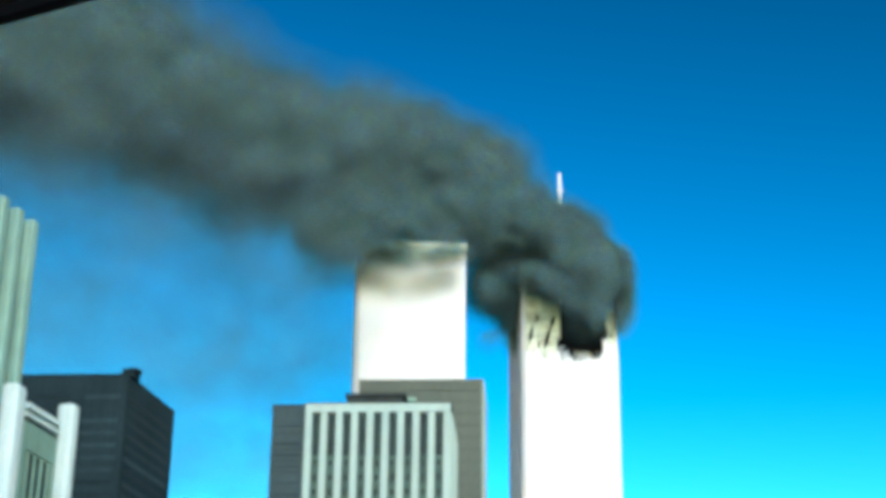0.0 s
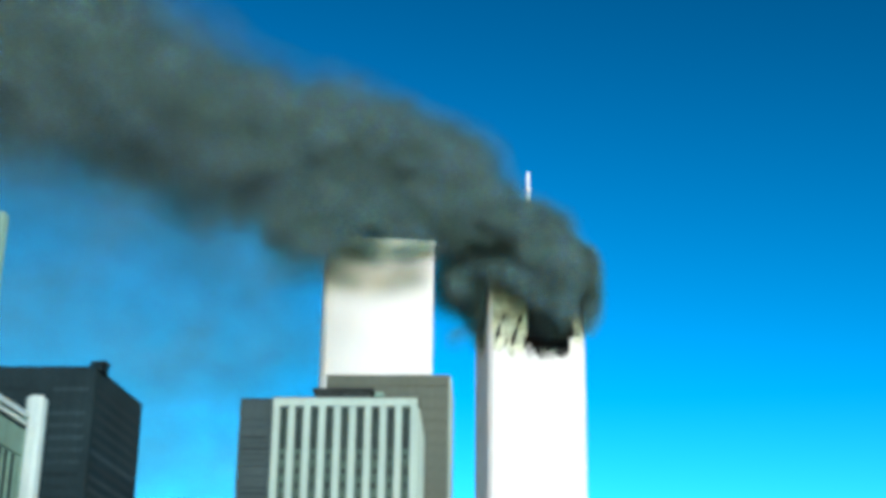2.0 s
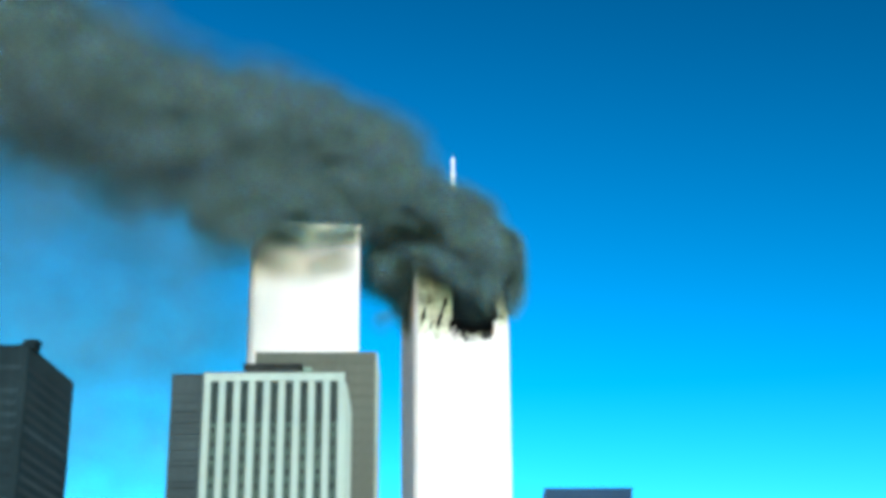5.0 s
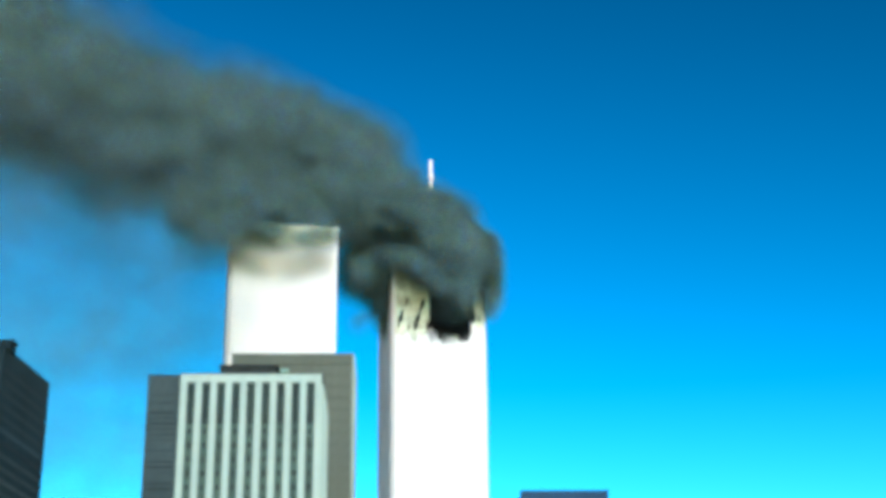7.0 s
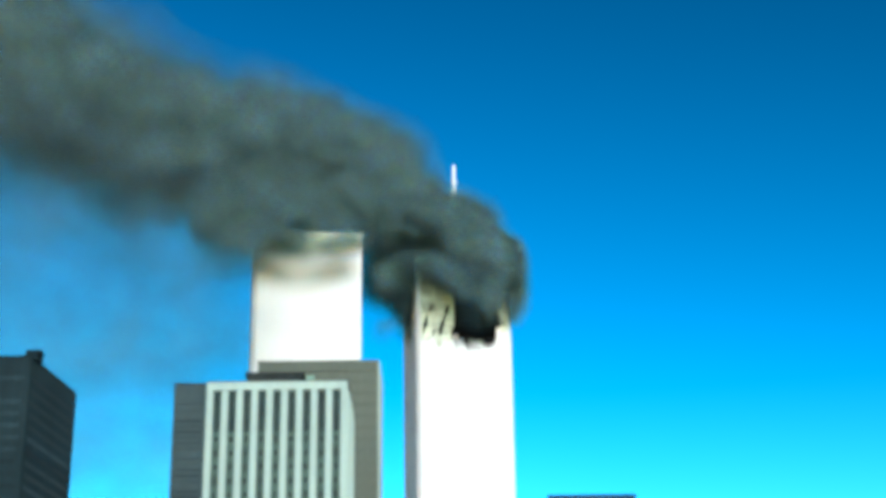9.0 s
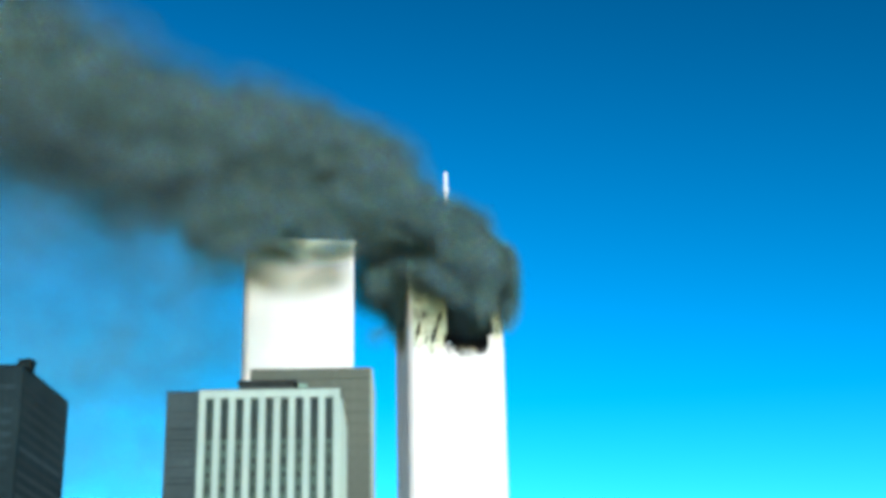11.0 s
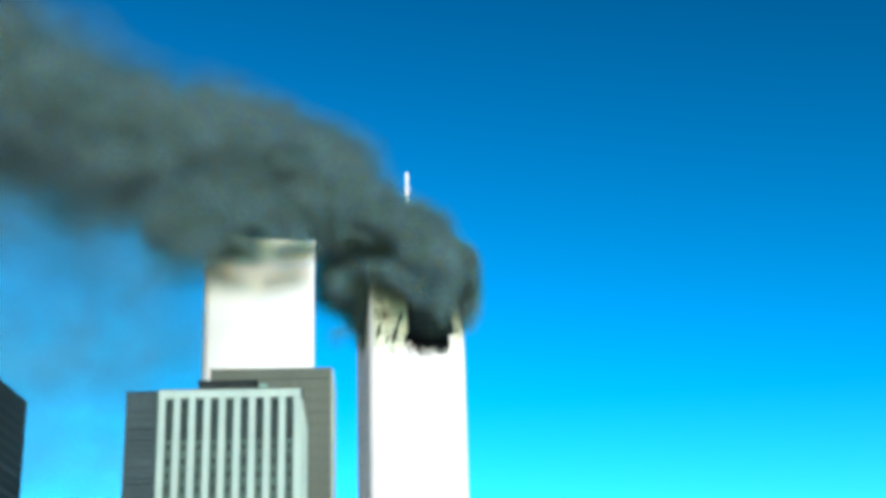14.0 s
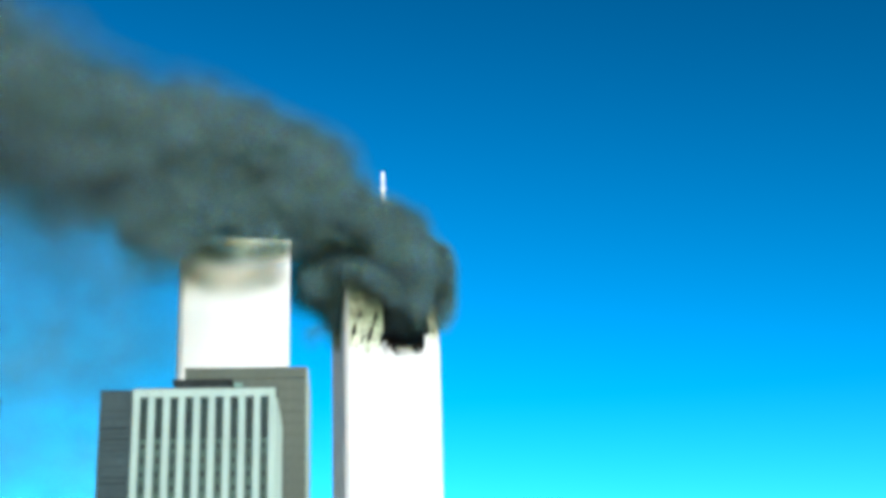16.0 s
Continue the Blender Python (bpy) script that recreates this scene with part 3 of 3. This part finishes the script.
def plume_field(segments, billows, ORG, SHAPE, STEP):
    gx, gy, gz = [ORG[k] + STEP * np.arange(SHAPE[k]) for k in range(3)]
    X, Y, Z = np.meshgrid(gx, gy, gz, indexing="ij")
    best = np.full(SHAPE, -9.0)
    wob = [lattice(SHAPE, 70, STEP, 20 + k, ORG) * 10 + lattice(SHAPE, 26, STEP, 30 + k, ORG) * 6 for k in range(3)]
    X, Y, Z = X + wob[0], Y + wob[1], Z + wob[2]
    for (x0, y0, z0, r0, s0, h0), (x1, y1, z1, r1, s1, h1) in segments:
        d = np.array((x1 - x0, y1 - y0, z1 - z0))
        t = np.clip(((X - x0) * d[0] + (Y - y0) * d[1] + (Z - z0) * d[2]) / (d @ d), 0, 1)
        q = np.sqrt((X - x0 - t * d[0]) ** 2 + (Y - y0 - t * d[1]) ** 2 + (Z - z0 - t * d[2]) ** 2)
        f = (1 - q / (r0 + t * (r1 - r0))) / (s0 + t * (s1 - s0)) - h0 - t * (h1 - h0)
        best = np.maximum(best, f)
    if not billows:
        return best + lattice(SHAPE, 80, STEP, 7, ORG) * 0.25
    rough = lattice(SHAPE, 42, STEP, 1, ORG) * 0.30 + lattice(SHAPE, 20, STEP, 2, ORG) * 0.22 + lattice(SHAPE, 10, STEP, 3, ORG) * 0.12
    far = np.clip((-20 - X) / 130, 0, 1)
    return best + rough * (1 - 0.72 * far)


def sealed(vol):
    for a in (0, -1):
        vol[a], vol[:, a], vol[:, :, a] = -9, -9, -9
    return vol


vol = sealed(plume_field(SPINE, True, ORG, SHAPE, STEP))
plume = new("smoke_plume")
tagged(plume, "broad dark grey smoke plume trailing from the burning tower", "smoke", kind="stuff")
SMOKE = (0.066, 0.108, 0.127)
LAYERS = [(-0.70 + 0.080 * k, 0.014 + 0.0011 * k * k) for k in range(18)] + [(0.78, 1.0)]
for level, op in LAYERS:
    link_mesh("smoke_core" if op >= 1 else "smoke_veil", shell(vol, level, STEP, ORG), smoke_mat("soot_smoke", SMOKE, op), plume)

HAZE_ORG, HAZE_SHAPE, HAZE_STEP = np.array((-560.0, 740.0, 140.0)), (80, 56, 60), 7.0
drift = sealed(plume_field(HAZE, False, HAZE_ORG, HAZE_SHAPE, HAZE_STEP))
for k in range(14):
    link_mesh("smoke_haze", shell(drift, -0.5 + 0.08 * k, HAZE_STEP, HAZE_ORG), smoke_mat("thin_haze", SMOKE, 0.023, 60), plume)
